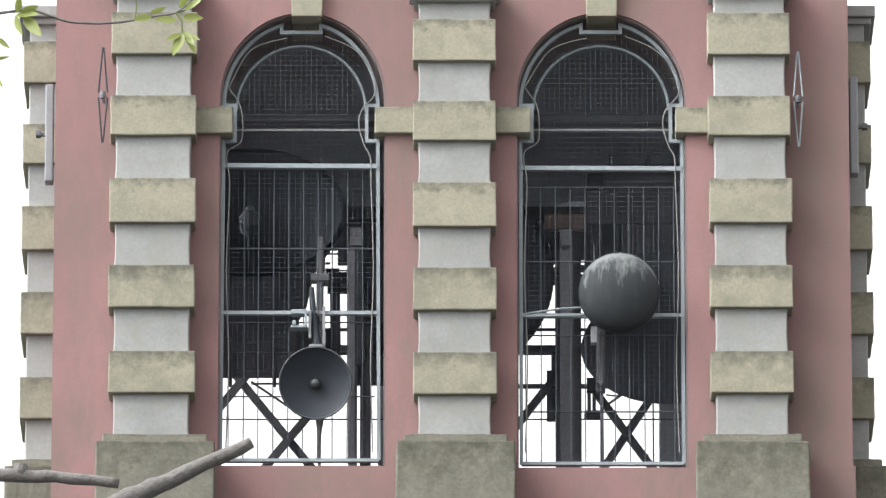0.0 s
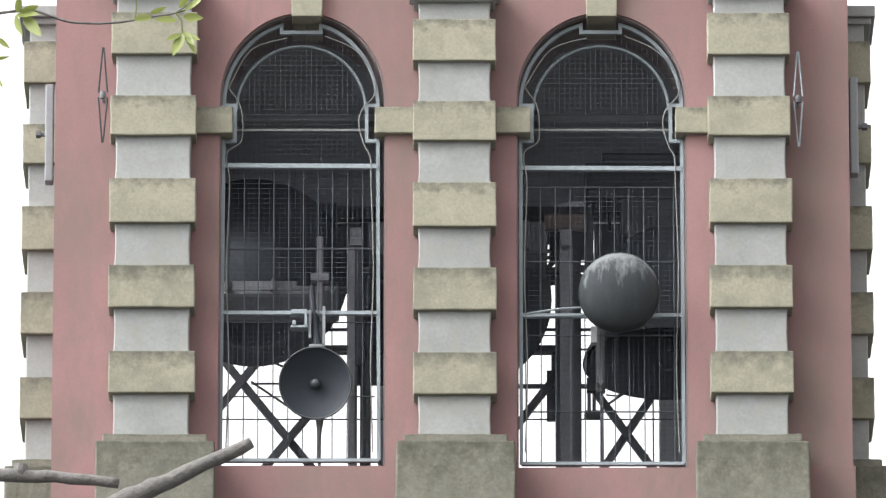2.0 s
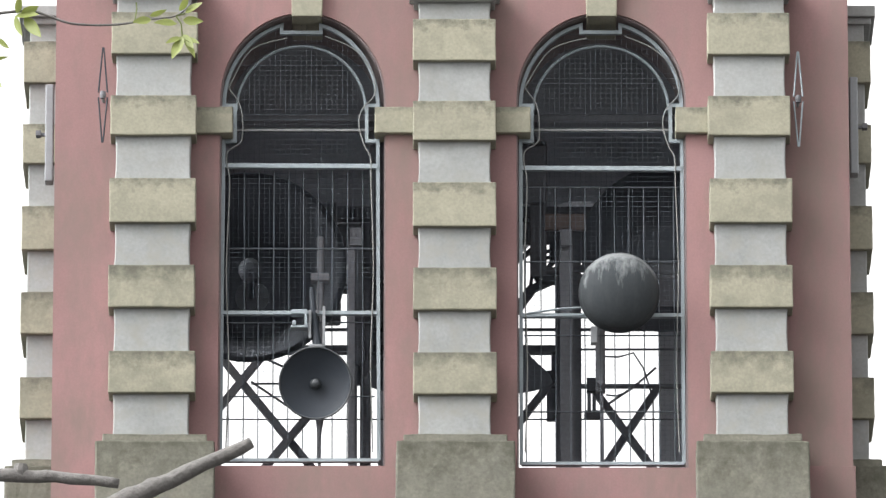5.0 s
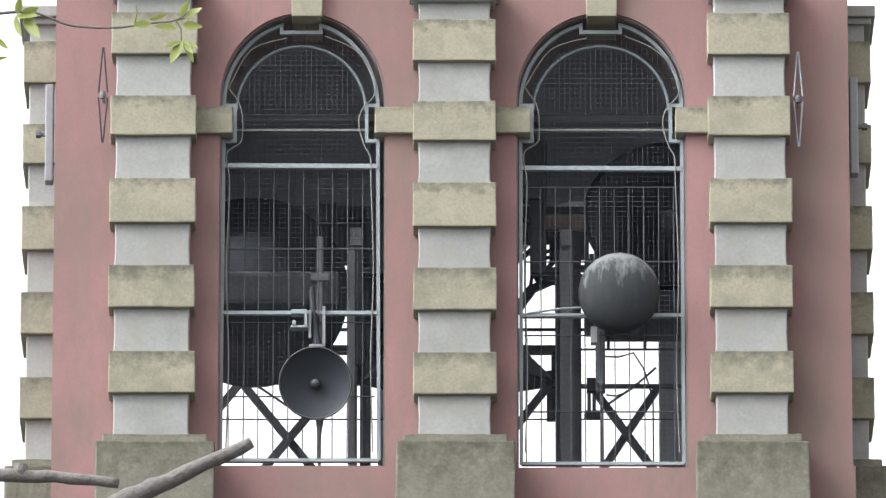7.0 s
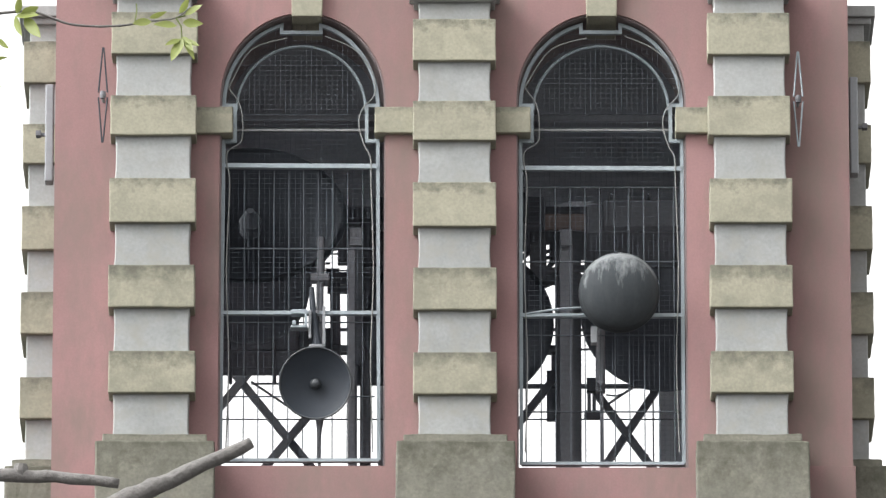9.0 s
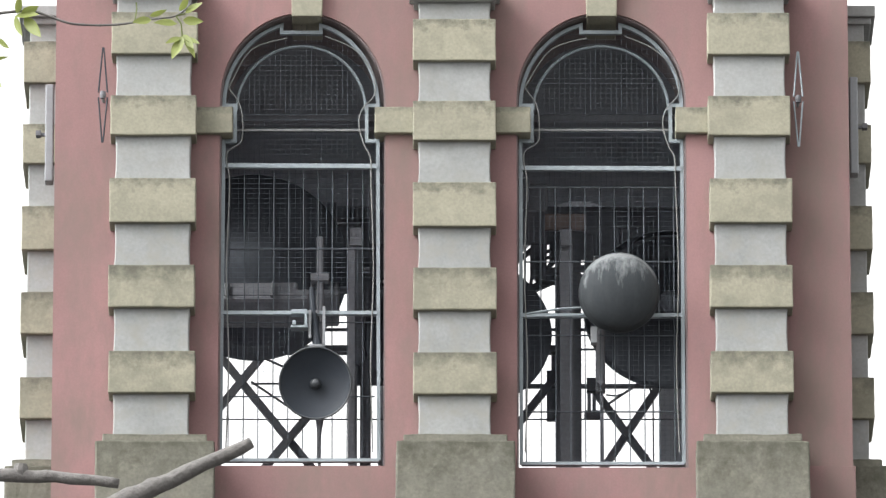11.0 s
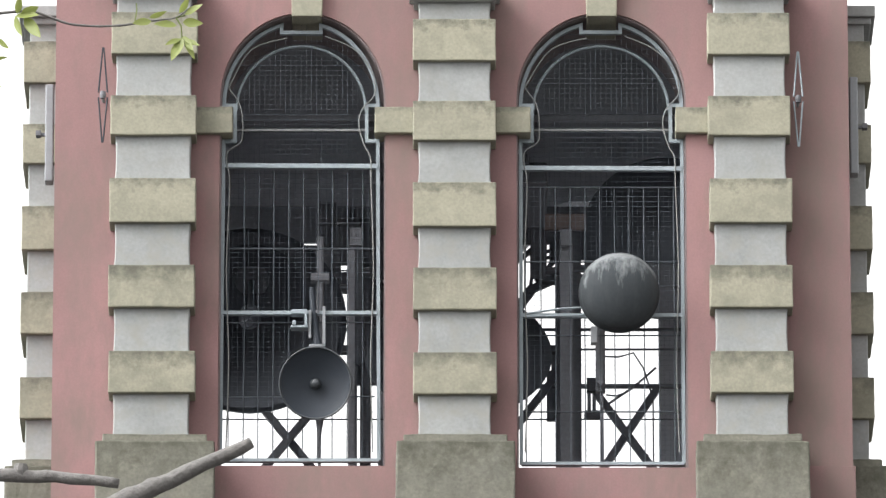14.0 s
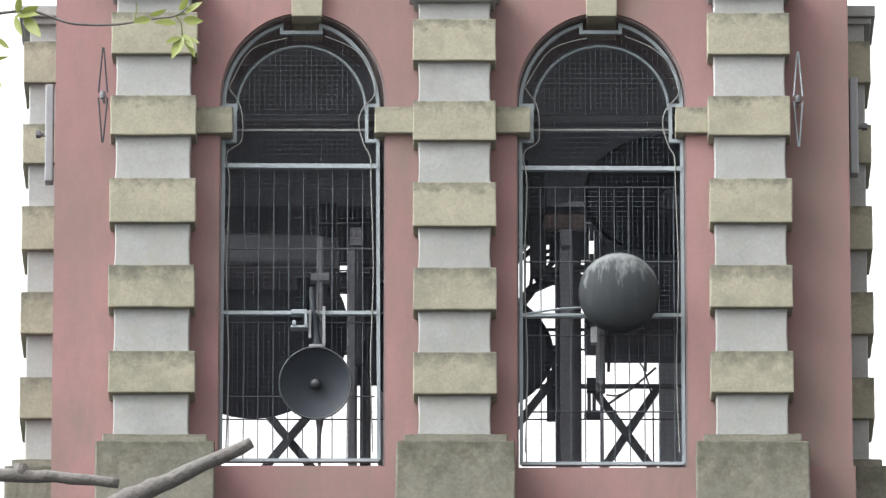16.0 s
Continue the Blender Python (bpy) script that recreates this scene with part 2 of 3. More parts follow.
front_openings = [(-1.069, 0.632, SILL, SPRING, RISE), (1.207, 0.647, SILL - 0.014, SPRING, RISE)]
back_openings = [(-1.165, 0.640, SILL, SPRING, RISE - 0.02), (1.100, 0.650, SILL, SPRING, RISE + 0.06)]
FRONT = tagged(part("wall_front", wall_with_arches(X0, X1, 0, TOP, 0, 0.70, front_openings), PINK), "faded pink stucco tower wall with two tall arched openings", "wall", kind="structure")
BACK = tagged(part("wall_back", wall_with_arches(X0, X1, 0, TOP, 4.92, YB, back_openings), SOOT), "dark far tower wall with two tall arched openings", "wall", kind="structure")
# side openings are unseen; their unequal widths set the light let inside
for name, xa, xb, w1 in (("wall_left", X0, X0 + 0.58, 0.46), ("wall_right", X1 - 0.58, X1, 0.62)):
    bm = wall_with_arches(0.70, 4.92, 0, TOP, -xb, -xa, [(y1, w1, SILL, SPRING, RISE) for y1 in (1.78, 3.86)])
    bmesh.ops.transform(bm, matrix=pose(0, 0, 0, 0, 0, 90), verts=bm.verts)
    tagged(part(name, bm, PINK), "pink stucco side wall of the tower with arched openings", "wall", kind="structure")
# unseen grey linings added to the inner faces to keep pink bounce light down
tagged(part("lining_front", wall_with_arches(X0 + 0.60, X1 - 0.60, 23.6, 28.25, 0.702, 0.722, front_openings), SOOT), "added grey lining inside the front wall, against pink bounce", "wall", kind="structure")
for name, y, w1 in (("lining_left", -X0 - 0.602, 0.46), ("lining_right", -X1 + 0.582, 0.62)):
    bm = wall_with_arches(0.722, 4.918, 23.6, 28.25, y, y + 0.02, [(y1, w1, SILL, SPRING, RISE) for y1 in (1.78, 3.86)])
    bmesh.ops.transform(bm, matrix=pose(0, 0, 0, 0, 0, 90), verts=bm.verts)
    tagged(part(name, bm, SOOT), "added grey lining inside the side wall, against pink bounce", "wall", kind="structure")
# thin lining over the pink reveals, coloured dark to carry the soffit shade
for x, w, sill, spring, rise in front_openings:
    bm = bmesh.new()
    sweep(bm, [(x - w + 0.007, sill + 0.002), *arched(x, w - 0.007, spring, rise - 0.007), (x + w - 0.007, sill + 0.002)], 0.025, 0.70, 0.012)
    tagged(part("reveal", bm, REVEAL), "arched reveal lining, its dark colour standing for soffit shade", "reveal", kind="structure")
bm = bmesh.new()
box(bm, X0 + 0.60, X1 - 0.60, 0.724, 4.918, 28.25, 28.45)
tagged(part("ceiling", bm, PLASTER), "dingy plastered belfry ceiling", "ceiling", kind="structure")
bm = bmesh.new()
box(bm, X0 + 0.58, X1 - 0.58, 0.70, 4.92, 23.35, 23.6)
tagged(part("floor", bm, OAK), "dark boarded belfry floor", "floor", kind="structure")

bm = bmesh.new()
box(bm, X0 + 0.60, X1 - 0.60, 1.12, 1.26, 27.088, 27.143, 0.006)
tagged(part("tie_beam", bm, OAK), "dark timber tie beam across the belfry", "beam", kind="structure")


# ---- rusticated pilasters ----
COURSES = ((27.131, 27.467), (26.493, 26.809), (25.808, 26.159), (25.145, 25.481), (24.481, 24.810))
PLINTH_TOP = 24.150


def pilaster(label, width, inset, lift, depth=0.24, plinth=0.125, shift=0.0):
    """A pier of alternating ochre and white blocks, its back at y = 0, its centre at x = 0."""
    top = thing("pilaster", label, "pilaster", "rusticated pilasters on the tower", "structure")
    h = width / 2
    rows = [(a + lift * (1 - i / 5), b + lift * (1 - i / 5)) for i, (a, b) in enumerate(COURSES)]
    for i, (a, b) in enumerate(rows):
        bm = bmesh.new()
        g = random.uniform(-0.006, 0.006)
        worn_box(bm, -h + g, h + g, -depth, 0, a, b, 0.010, 0.0032)
        part("ochre_block", bm, LICHEN if i > 2 else YELLOW, top)
    gaps = [(rows[0][1], 27.61 + lift)] + [(rows[i + 1][1], rows[i][0]) for i in range(4)] + [(PLINTH_TOP, rows[4][0])]
    for i, (a, b) in enumerate(gaps):
        bm = bmesh.new()
        waisted(bm, h - inset + 0.004, -depth + 0.045, a, b)
        part("white_block", bm, STAINED if i > 2 else WHITE, top)
    bm = bmesh.new()
    box(bm, -h + 0.005, h - 0.005, -depth - 0.01, 0, 27.61 + lift, 27.66 + lift, 0.012)
    box(bm, -h - 0.03, h + 0.03, -depth - 0.04, 0, 27.66 + lift, 27.75 + lift, 0.012)
    part("capital", bm, WHITE, top)
    bm = bmesh.new()
    worn_box(bm, shift - h - plinth + 0.055, shift + h + plinth - 0.055, -depth - 0.05, 0, PLINTH_TOP - 0.065, PLINTH_TOP, 0.012, 0.006)
    part("plinth_moulding", bm, PLINTH, top)
    bm = bmesh.new()
    worn_box(bm, shift - h - plinth, shift + h + plinth, -depth - 0.10, 0, 22.9, PLINTH_TOP - 0.065, 0.014, 0.007)
    part("plinth", bm, PLINTH, top)
    return top


for label, x, w, lift, plinth, shift in (("ochre and white block pilaster with mossy tops beside a leafy twig", -2.203, 0.655, 0.055, 0.121, 0.034), ("ochre and white block pilaster between the two arches", 0.087, 0.632, 0.0, 0.131, 0.007), ("ochre and white block pilaster with grey dirt stains", 2.333, 0.627, 0.050, 0.112, -0.001)):
    pilaster(label, w, 0.043, lift, 0.24, plinth, shift).location = (x, 0, 0)
side = pilaster("ochre and white block pilaster on the flank wall", 0.66, 0.043, 0.05, 0.265)
side.matrix_basis = pose(X0, 0.78, 0, 0, 0, -90)
side = pilaster("ochre and white block pilaster on the flank wall, in shade", 0.66, 0.043, 0.05, 0.19)
side.matrix_basis = pose(X1, 0.78, 0, 0, 0, 90)

bm = bmesh.new()
box(bm, 2.72, X1 + 0.02, -0.018, 0.6, 22.9, 23.98, 0.006)
tagged(part("base_course", bm, PINK), "slightly proud pink stucco base course", "wall", kind="structure")

# imposts and keystones
for xa, xb in ((-1.885, -1.603), (-0.521, -0.222), (0.402, 0.668), (1.772, 2.042)):
    bm = bmesh.new()
    worn_box(bm, xa, xb, -0.05, 0.20, 26.614, 26.823, 0.009, 0.005)
    tagged(part("impost_block", bm, YELLOW), "ochre stone impost block at the arch springing", "impost", "impost blocks of the arches", "structure")
for x in (-1.040, 1.212):
    bm = bmesh.new()
    box(bm, x - 0.135, x + 0.135, -0.07, 0.52, 27.545, 28.15, 0.010, taper=0.02)
    tagged(part("keystone", bm, YELLOW), "ochre keystone at the crown of the arch", "keystone", "keystones of the arches", "structure")


# ---- grilles in the openings ----
def grille(label, x, w, drop, rod_top, rails, lean, first):
    """Steel frame that follows the opening, with bars, rods and bird mesh."""
    top = thing("window_grille", label, "grille", "grilles of the arched openings", at=(x, 0.12, -0.042))
    hw, notch, n0, n1, spring, rise = w - 0.020, 0.085, 26.640, 26.925, 26.925, 0.668
    bottom = 24.100 - drop * 1.3

    def half(z):
        if z > spring:
            return hw * math.sqrt(max(0.0, 1 - ((z - spring) / rise) ** 2))
        return hw - notch if n0 < z < n1 else hw

    arch = [(-hw * math.cos(a), spring + rise * math.sin(a)) for a in [math.pi * i / 40 for i in range(41)]]
    key = 0.15
    left = [p for p in arch if p[0] <= -key - 0.03] + [(-key, spring + rise * math.sqrt(1 - (key / hw) ** 2))]
    path = [(-hw - lean, bottom), (-hw, n0), (-hw + notch, n0), (-hw + notch, n1), *left, (-key, left[-1][1] - 0.058)]
    path += [(-a, b) for a, b in reversed(path)]
    bm = bmesh.new()
    sweep(bm, path, -0.02, 0.02, 0.027)
    part("frame", bm, STEEL, top)
    for name, z, wd in (("upper_crossbar", 26.435 - drop, 0.034), ("middle_crossbar", 25.266 - drop, 0.028), ("bottom_bar", bottom, 0.024)):
        bm = bmesh.new()
        bar(bm, (-half(z) - (lean if z < 24.5 else 0), -0.004, z + 0.006 * (name == "upper_crossbar")), (half(z) + (lean if z < 24.5 else 0), -0.004, z), wd, 0.05)
        part(name, bm, STEEL, top)
    for i in range(int((hw - 0.02 - first) / 0.1124) + 1):
        xr = first + 0.1124 * i
        bm = bmesh.new()
        tube(bm, [(xr, 0.045, bottom), (xr + random.uniform(-0.006, 0.006), 0.05, (bottom + rod_top) / 2), (xr, 0.045, rod_top)], 0.0042, 6)
        part("rod", bm, ROD, top)
    for z in rails:
        bm = bmesh.new()
        tube(bm, [(-hw + 0.02, 0.055, z), (hw - 0.02, 0.055, z)], 0.006, 6)
        part("rail", bm, ROD, top)
    bm = bmesh.new()
    pitch, r = 0.0395, 0.0013
    z = bottom + pitch
    while z < spring + rise - 0.03:
        h = half(z) - 0.012
        if h > 0.05:
            bar(bm, (-h, 0.026, z), (h, 0.026, z), r)
        z += pitch
    k = int(hw / pitch)
    for i in range(-k, k + 1):
        xr = i * pitch
        if abs(xr) < hw - 0.01:
            zt = spring + rise * math.sqrt(1 - (xr / hw) ** 2)
            if abs(xr) > hw - notch:
                bar(bm, (xr, 0.022, bottom), (xr, 0.022, n0), r)
                bar(bm, (xr, 0.022, n1), (xr, 0.022, zt), r)
            else:
                bar(bm, (xr, 0.022, bottom), (xr, 0.022, zt), r)
    tagged(part("wire_mesh", bm, WIRE, top), "fine square bird mesh", kind="stuff")
    for s in (-1, 1):
        bm = bmesh.new()
        line = [(0.106 * s, 27.463), (0.378 * s, 27.372), (s * (hw - 0.063), 27.121), (s * (hw - 0.042), 27.053), (s * (hw - 0.107), 26.953), (s * (hw - 0.138), 26.839), (s * (hw - 0.139), 26.657), (s * (hw - 0.105), 26.603), (s * (hw - 0.032), 26.553), (s * (hw - 0.024), 26.453), (s * (hw - 0.047), 26.272), (s * (hw - 0.025), 25.595), (s * (hw - 0.047), 24.876), (s * (hw - 0.030), 24.161)] if s < 0 else [(0.184 * s, 27.477), (0.401 * s, 27.376), (s * (hw - 0.056), 27.212), (s * (hw - 0.021), 27.076), (s * (hw - 0.034), 26.989), (s * (hw - 0.107), 26.907), (s * (hw - 0.142), 26.816), (s * (hw - 0.137), 26.716), (s * (hw - 0.094), 26.580), (s * (hw - 0.055), 26.498), (s * (hw - 0.050), 26.272), (s * (hw - 0.031), 25.595), (s * (hw - 0.051), 24.876), (s * (hw - 0.033), 24.161)]
        tube(bm, along([(a, -0.03, b) for a, b in line], 4), 0.0052, 6)
        part("cable", bm, CABLE, top, "loose pale cable tied along the frame")
    bm = bmesh.new()
    tube(bm, [(a * 0.84, 0.08, SPRING + 0.017 + (b - spring) * 0.77) for a, b in arch], 0.011, 8)
    part("inner_arch", bm, STEEL, top)
    bm = bmesh.new()
    bar(bm, (-hw * 0.86, 0.08, 26.757), (hw * 0.86, 0.08, 26.757), 0.018, 0.018)
    part("inner_crossbar", bm, CABLE, top)
    return top


grille("grey steel grille with bird mesh behind the horn loudspeaker", -1.085, 0.607, 0.0, 26.42, (25.797, 25.211, 24.624), 0.012, -0.541)
grille("grey steel grille with bird mesh behind the round radome", 1.207, 0.634, 0.020, 26.29, (26.29, 25.693, 25.108, 24.503), 0.0, -0.576)

# ---- horn loudspeaker and its mast ----
mast = thing("mast", "grey steel pipe mast behind the grille", "mast", at=(-0.938, 0.42, SILL))
bm = bmesh.new()
tube(bm, [(0, 0, 0), (0, 0, 0.37), (0, 0, 0.50), (0, 0, 0.62), (0, 0, 1.94)], [0.012, 0.014, 0.034, 0.030, 0.028], 12)
part("pipe", bm, IRON, mast)
bm = bmesh.new()
box(bm, -0.07, 0.07, -0.05, 0.05, 1.58, 1.64, 0.01)
part("clamp", bm, IRON, mast)

horn = thing("horn_loudspeaker", "round blue-grey horn loudspeaker hung before the grille", "loudspeaker", at=(-0.965, -0.02, 24.628))
tilt = pose(0, 0, 0, 90 + 12, 0, 0)
bm = bmesh.new()
turned(bm, [(0.0, -0.060), (0.06, -0.056), (0.14, -0.036), (0.215, -0.004), (0.262, 0.022), (0.272, 0.030), (0.274, 0.024), (0.262, 0.010), (0.215, -0.022), (0.14, -0.060), (0.085, -0.10), (0.070, -0.17), (0.07, -0.24), (0.0, -0.245)], 64, tilt)
part("flare", bm, HORN, horn, smooth=True)
bm = bmesh.new()
turned(bm, [(0.262, 0.022), (0.270, 0.036), (0.278, 0.030), (0.276, 0.018)], 64, tilt, True)
part("rim", bm, BOSS, horn, smooth=True)
bm = bmesh.new()
turned(bm, [(0, 0.020), (0.022, 0.016), (0.034, 0.002), (0.040, -0.03), (0.044, -0.055)], 32, tilt)
part("centre_horn", bm, BOSS, horn, smooth=True)
bm = bmesh.new()
tube(bm, [(0.015, 0.10, 0.05), (0.010, 0.10, 0.34), (-0.02, 0.12, 0.60), (-0.035, 0.14, 0.80)], [0.040, 0.036, 0.026, 0.02], 10)
part("hanger", bm, HORN, horn)
bm = bmesh.new()
bar(bm, (0.062, 0.08, 0.32), (0.062, 0.08, 0.63), 0.022, 0.04)
bar(bm, (-0.045, 0.08, 0.38), (-0.045, 0.08, 0.60), 0.020, 0.04)
bar(bm, (-0.05, 0.08, 0.32), (0.07, 0.08, 0.32), 0.018, 0.04)
part("bracket", bm, PANEL, horn, "pale galvanised bracket")
bm = bmesh.new()
box(bm, -0.185, -0.075, 0.04, 0.14, 0.565, 0.60, 0.004)
box(bm, -0.19, -0.06, 0.04, 0.14, 0.455, 0.475, 0.004)
box(bm, -0.085, -0.065, 0.04, 0.14, 0.46, 0.60, 0.003)
box(bm, -0.178, -0.150, 0.03, 0.07, 0.475, 0.51, 0.004)
part("clamp", bm, STEEL, horn)
for z in (0.36, 0.60):
    bm = bmesh.new()
    bar(bm, (0.01, 0.10, z), (0.01, 0.44, z + 0.02), 0.035, 0.02)
    part("mast_arm", bm, IRON, horn)

# ---- round radome antenna ----
dish = thing("dish_antenna", "round dark grey antenna radome, dirt-streaked, its top highlight painted in", "antenna", at=(1.335, -0.10, 25.325))
tilt = pose(0, 0, 0, 90 + 6, 0, 0)
bm = bmesh.new()
turned(bm, [(0, 0.145)] + [(0.292 * math.sin(a), 0.145 * math.cos(a)) for a in [math.pi / 2 * i / 14 for i in range(1, 15)]] + [(0.303, -0.012), (0.303, -0.05), (0.29, -0.06)], 64, tilt)
part("radome", bm, DOME, dish, smooth=True)
bm = bmesh.new()
turned(bm, [(0.303, -0.008), (0.308, -0.014), (0.308, -0.045), (0.303, -0.05)], 64, tilt, True)
part("rim", bm, DOME, dish)
bm = bmesh.new()
turned(bm, [(0.29, -0.06), (0.24, -0.12), (0.12, -0.18), (0.05, -0.20), (0.05, -0.30), (0, -0.30)], 48, tilt)
part("back_shell", bm, DOME, dish, smooth=True)
bm = bmesh.new()
tube(bm, [(-0.70, 0.10, -0.14), (-0.45, 0.10, -0.10), (-0.2, 0.12, -0.08), (0, 0.22, -0.04)], 0.009, 8)
tube(bm, [(-0.66, 0.10, -0.16), (-0.42, 0.10, -0.155), (-0.2, 0.13, -0.14)], 0.007, 8)
part("stay", bm, STEEL, dish)
bm = bmesh.new()
box(bm, -0.215, -0.165, 0.16, 0.24, -0.35, -0.22, 0.006)
part("junction_box", bm, PANEL, dish, "pale grey junction box")
bm = bmesh.new()
tube(bm, [(-0.137, 0.52, -0.64), (-0.137, 0.52, 0.25)], 0.038, 12)
part("pole", bm, IRON, dish)
bm = bmesh.new()
bar(bm, (0.0, 0.26, 0.0), (-0.137, 0.52, 0.0), 0.05, 0.06)
part("pole_arm", bm, IRON, dish)
for z in (-0.60, -0.06):
    bm = bmesh.new()
    bar(bm, (-0.137, 0.36, z), (-0.137, 0.52, z), 0.04, 0.04)
    part("pole_clamp", bm, IRON, dish)
bm = bmesh.new()
tube(bm, [(-0.12, 0.52, -1.32), (-0.125, 0.52, -0.62)], 0.010, 8)
part("conduit", bm, IRON, dish)


# ---- dipole and panel antennas ----
def dipole(label, x, z, metal):
    top = thing("dipole_antenna", label, "antenna", "folded dipole antennas on the pilasters", at=(x, -0.16, z))
    for s in (-1, 1):
        bm = bmesh.new()
        for side in (-1, 1):
            tube(bm, [(side * 0.034, 0, s * 0.02), (side * 0.004, 0, s * 0.375)], 0.0065, 8)
        bar(bm, (-0.008, 0, s * 0.375), (0.008, 0, s * 0.375), 0.012)
        part("rod_loop", bm, metal, top)
    bm = bmesh.new()
    turned(bm, [(0, -0.03), (0.02, -0.027), (0.025, 0), (0.02, 0.027), (0, 0.03)], 16)
    part("feed_box", bm, IRON, top)
    bm = bmesh.new()
    tube(bm, [(0, 0, 0), (0, 0.17, 0)], 0.012, 8)
    part("boom", bm, STEEL, top)


dipole("thin dark vertical dipole antenna beside the mossy pilaster", -2.590, 26.88, HORN)
dipole("thin grey vertical dipole antenna beside the stained pilaster", 2.705, 26.846, STEEL)


def panel_antenna(label, x, z, side):
    top = thing("panel_antenna", label, "antenna", "panel antennas on the flank walls", at=(x, 0.22, z))
    bm = bmesh.new()
    box(bm, -0.032, 0.032, -0.06, 0.06, -0.39, 0.39, 0.012)
    part("cover", bm, PANEL, top)
    bm = bmesh.new()
    tube(bm, [(side * 0.03, 0, 0.0), (side * 0.10, 0.02, 0.01)], 0.016, 8)
    box(bm, side * 0.085 - 0.02, side * 0.085 + 0.02, -0.02, 0.05, -0.012, 0.03, 0.005)
    part("bracket", bm, IRON, top)
    for z1 in (-0.25, 0.25):
        bm = bmesh.new()
        bar(bm, (0, 0.05, z1), (0, 0.26, z1), 0.03, 0.02)
        part("stand_off", bm, IRON, top)


panel_antenna("narrow light grey panel antenna on the flank pilaster in light", -3.008, 26.685, -1)
panel_antenna("narrow light grey panel antenna on the flank pilaster in shade", 3.140, 26.745, 1)

# ---- bell frame ----
frame_thing = thing("bell_frame", "dark iron and timber bell frame with crossed braces", "bell frame", at=(0, 4.15, 0))


depths = itertools.cycle((0.0, 0.017, -0.013, 0.007, -0.021, 0.011, -0.007))


def member(name, p, q, w, h, mat=IRON):
    bm = bmesh.new()
    y = next(depths)
    bar(bm, (p[0], y, p[1]), (q[0], y, q[1]), w, h)
    part(name, bm, mat, frame_thing)


for x, w, za, mat in ((-2.26, 0.14, 23.6, OAK), (-0.720, 0.070, 23.6, OAK), (-0.618, 0.086, 23.6, IRON), (1.000, 0.205, 23.6, OAK), (2.42, 0.14, 23.6, OAK)):
    member("post", (x, za), (x, 27.2), w, 0.16, mat)
for xa, xb, z, w in ((-2.36, 0.90, 26.165, 0.055), (0.90, 2.5, 26.165, 0.014), (-2.36, 2.5, 26.332, 0.022), (-0.955, 0.55, 26.752, 0.075), (0.795, 1.12, 26.747, 0.064), (0.2, 2.5, 25.862, 0.032), (-1.53, -1.26, 25.875, 0.014), (-2.36, 2.5, 25.588, 0.010), (-2.36, 2.5, 24.75, 0.10), (-0.85, 2.5, 27.30, 0.10)):
    member("rail", (xa, z), (xb, z), w, 0.10 if w > 0.05 else w)
for p, q in (((-1.79, 26.13), (-0.74, 24.80)), ((-1.05, 25.64), (-1.72, 24.80)), ((-1.43, 26.13), (-1.80, 25.66)), ((1.22, 25.80), (1.93, 24.80)), ((1.72, 25.86), (1.03, 24.80)), ((0.93, 25.98), (0.55, 25.48))):
    member("brace", p, q, 0.058, 0.06)
for p, q in (((1.30, 25.70), (1.50, 25.84)), ((1.50, 25.84), (1.70, 26.02)), ((1.26, 25.80), (1.26, 24.80)), ((-1.53, 25.90), (-1.10, 25.60)), ((-1.46, 26.105), (-1.24, 26.00))):
    member("tie_rod", p, q, 0.016, 0.016)
member("tie_rod", (1.63, 25.30), (1.63, 24.80), 0.010, 0.010)
member("tie_rod", (1.675, 25.75), (1.675, 24.80), 0.012, 0.012)
bm = bmesh.new()
box(bm, 1.145, 1.235, -0.08, 0.02, 25.803, 25.911, 0.006)
part("bracket", bm, IRON, frame_thing)
bm = bmesh.new()
box(bm, 1.125, 1.255, -0.09, 0.03, 25.596, 25.634, 0.006)
part("bracket_foot", bm, IRON, frame_thing)
for x in (1.165, 1.205):
    bm = bmesh.new()
    box(bm, x - 0.014, x + 0.014, -0.05, 0.0, 25.634, 25.798, 0.004)
    part("insulator", bm, PANEL, frame_thing, "pale grey porcelain insulator")
# boards between and above the rails; upper left ones added partly to hide lit soffit
for xa, xb, za, zb in ((-0.755, -0.455, 25.90, 26.90), (-0.45, 0.55, 26.79, 26.90), (0.909, 1.09, 26.79, 26.90), (1.145, 2.45, 26.79, 26.90), (-0.845, 0.54, 26.905, 27.25), (0.909, 1.095, 26.905, 27.25), (1.097, 1.171, 26.95, 27.25), (1.173, 1.210, 27.113, 27.25), (1.173, 1.210, 26.905, 27.0), (-1.00, -0.848, 27.03, 27.25), (-1.78, -1.004, 27.09, 27.40), (-1.000, -0.853, 27.255, 27.43), (1.212, 2.45, 26.905, 27.25), (0.828, 0.915, 25.60, 26.02), (0.865, 0.915, 26.02, 26.222)):
    bm = bmesh.new()
    box(bm, xa, xb, 0.09, 0.125, za, zb, 0.004)
    part("board", bm, OAK, frame_thing)
for xa, xb, za, zb in ((0.548, 0.853, 27.080, 27.265), (0.852, 0.912, 26.928, 27.265), (0.548, 0.635, 26.947, 27.080)):
    bm = bmesh.new()
    box(bm, xa, xb, 0.09, 0.125, za, zb, 0.003)
    part("board", bm, OAK, frame_thing)
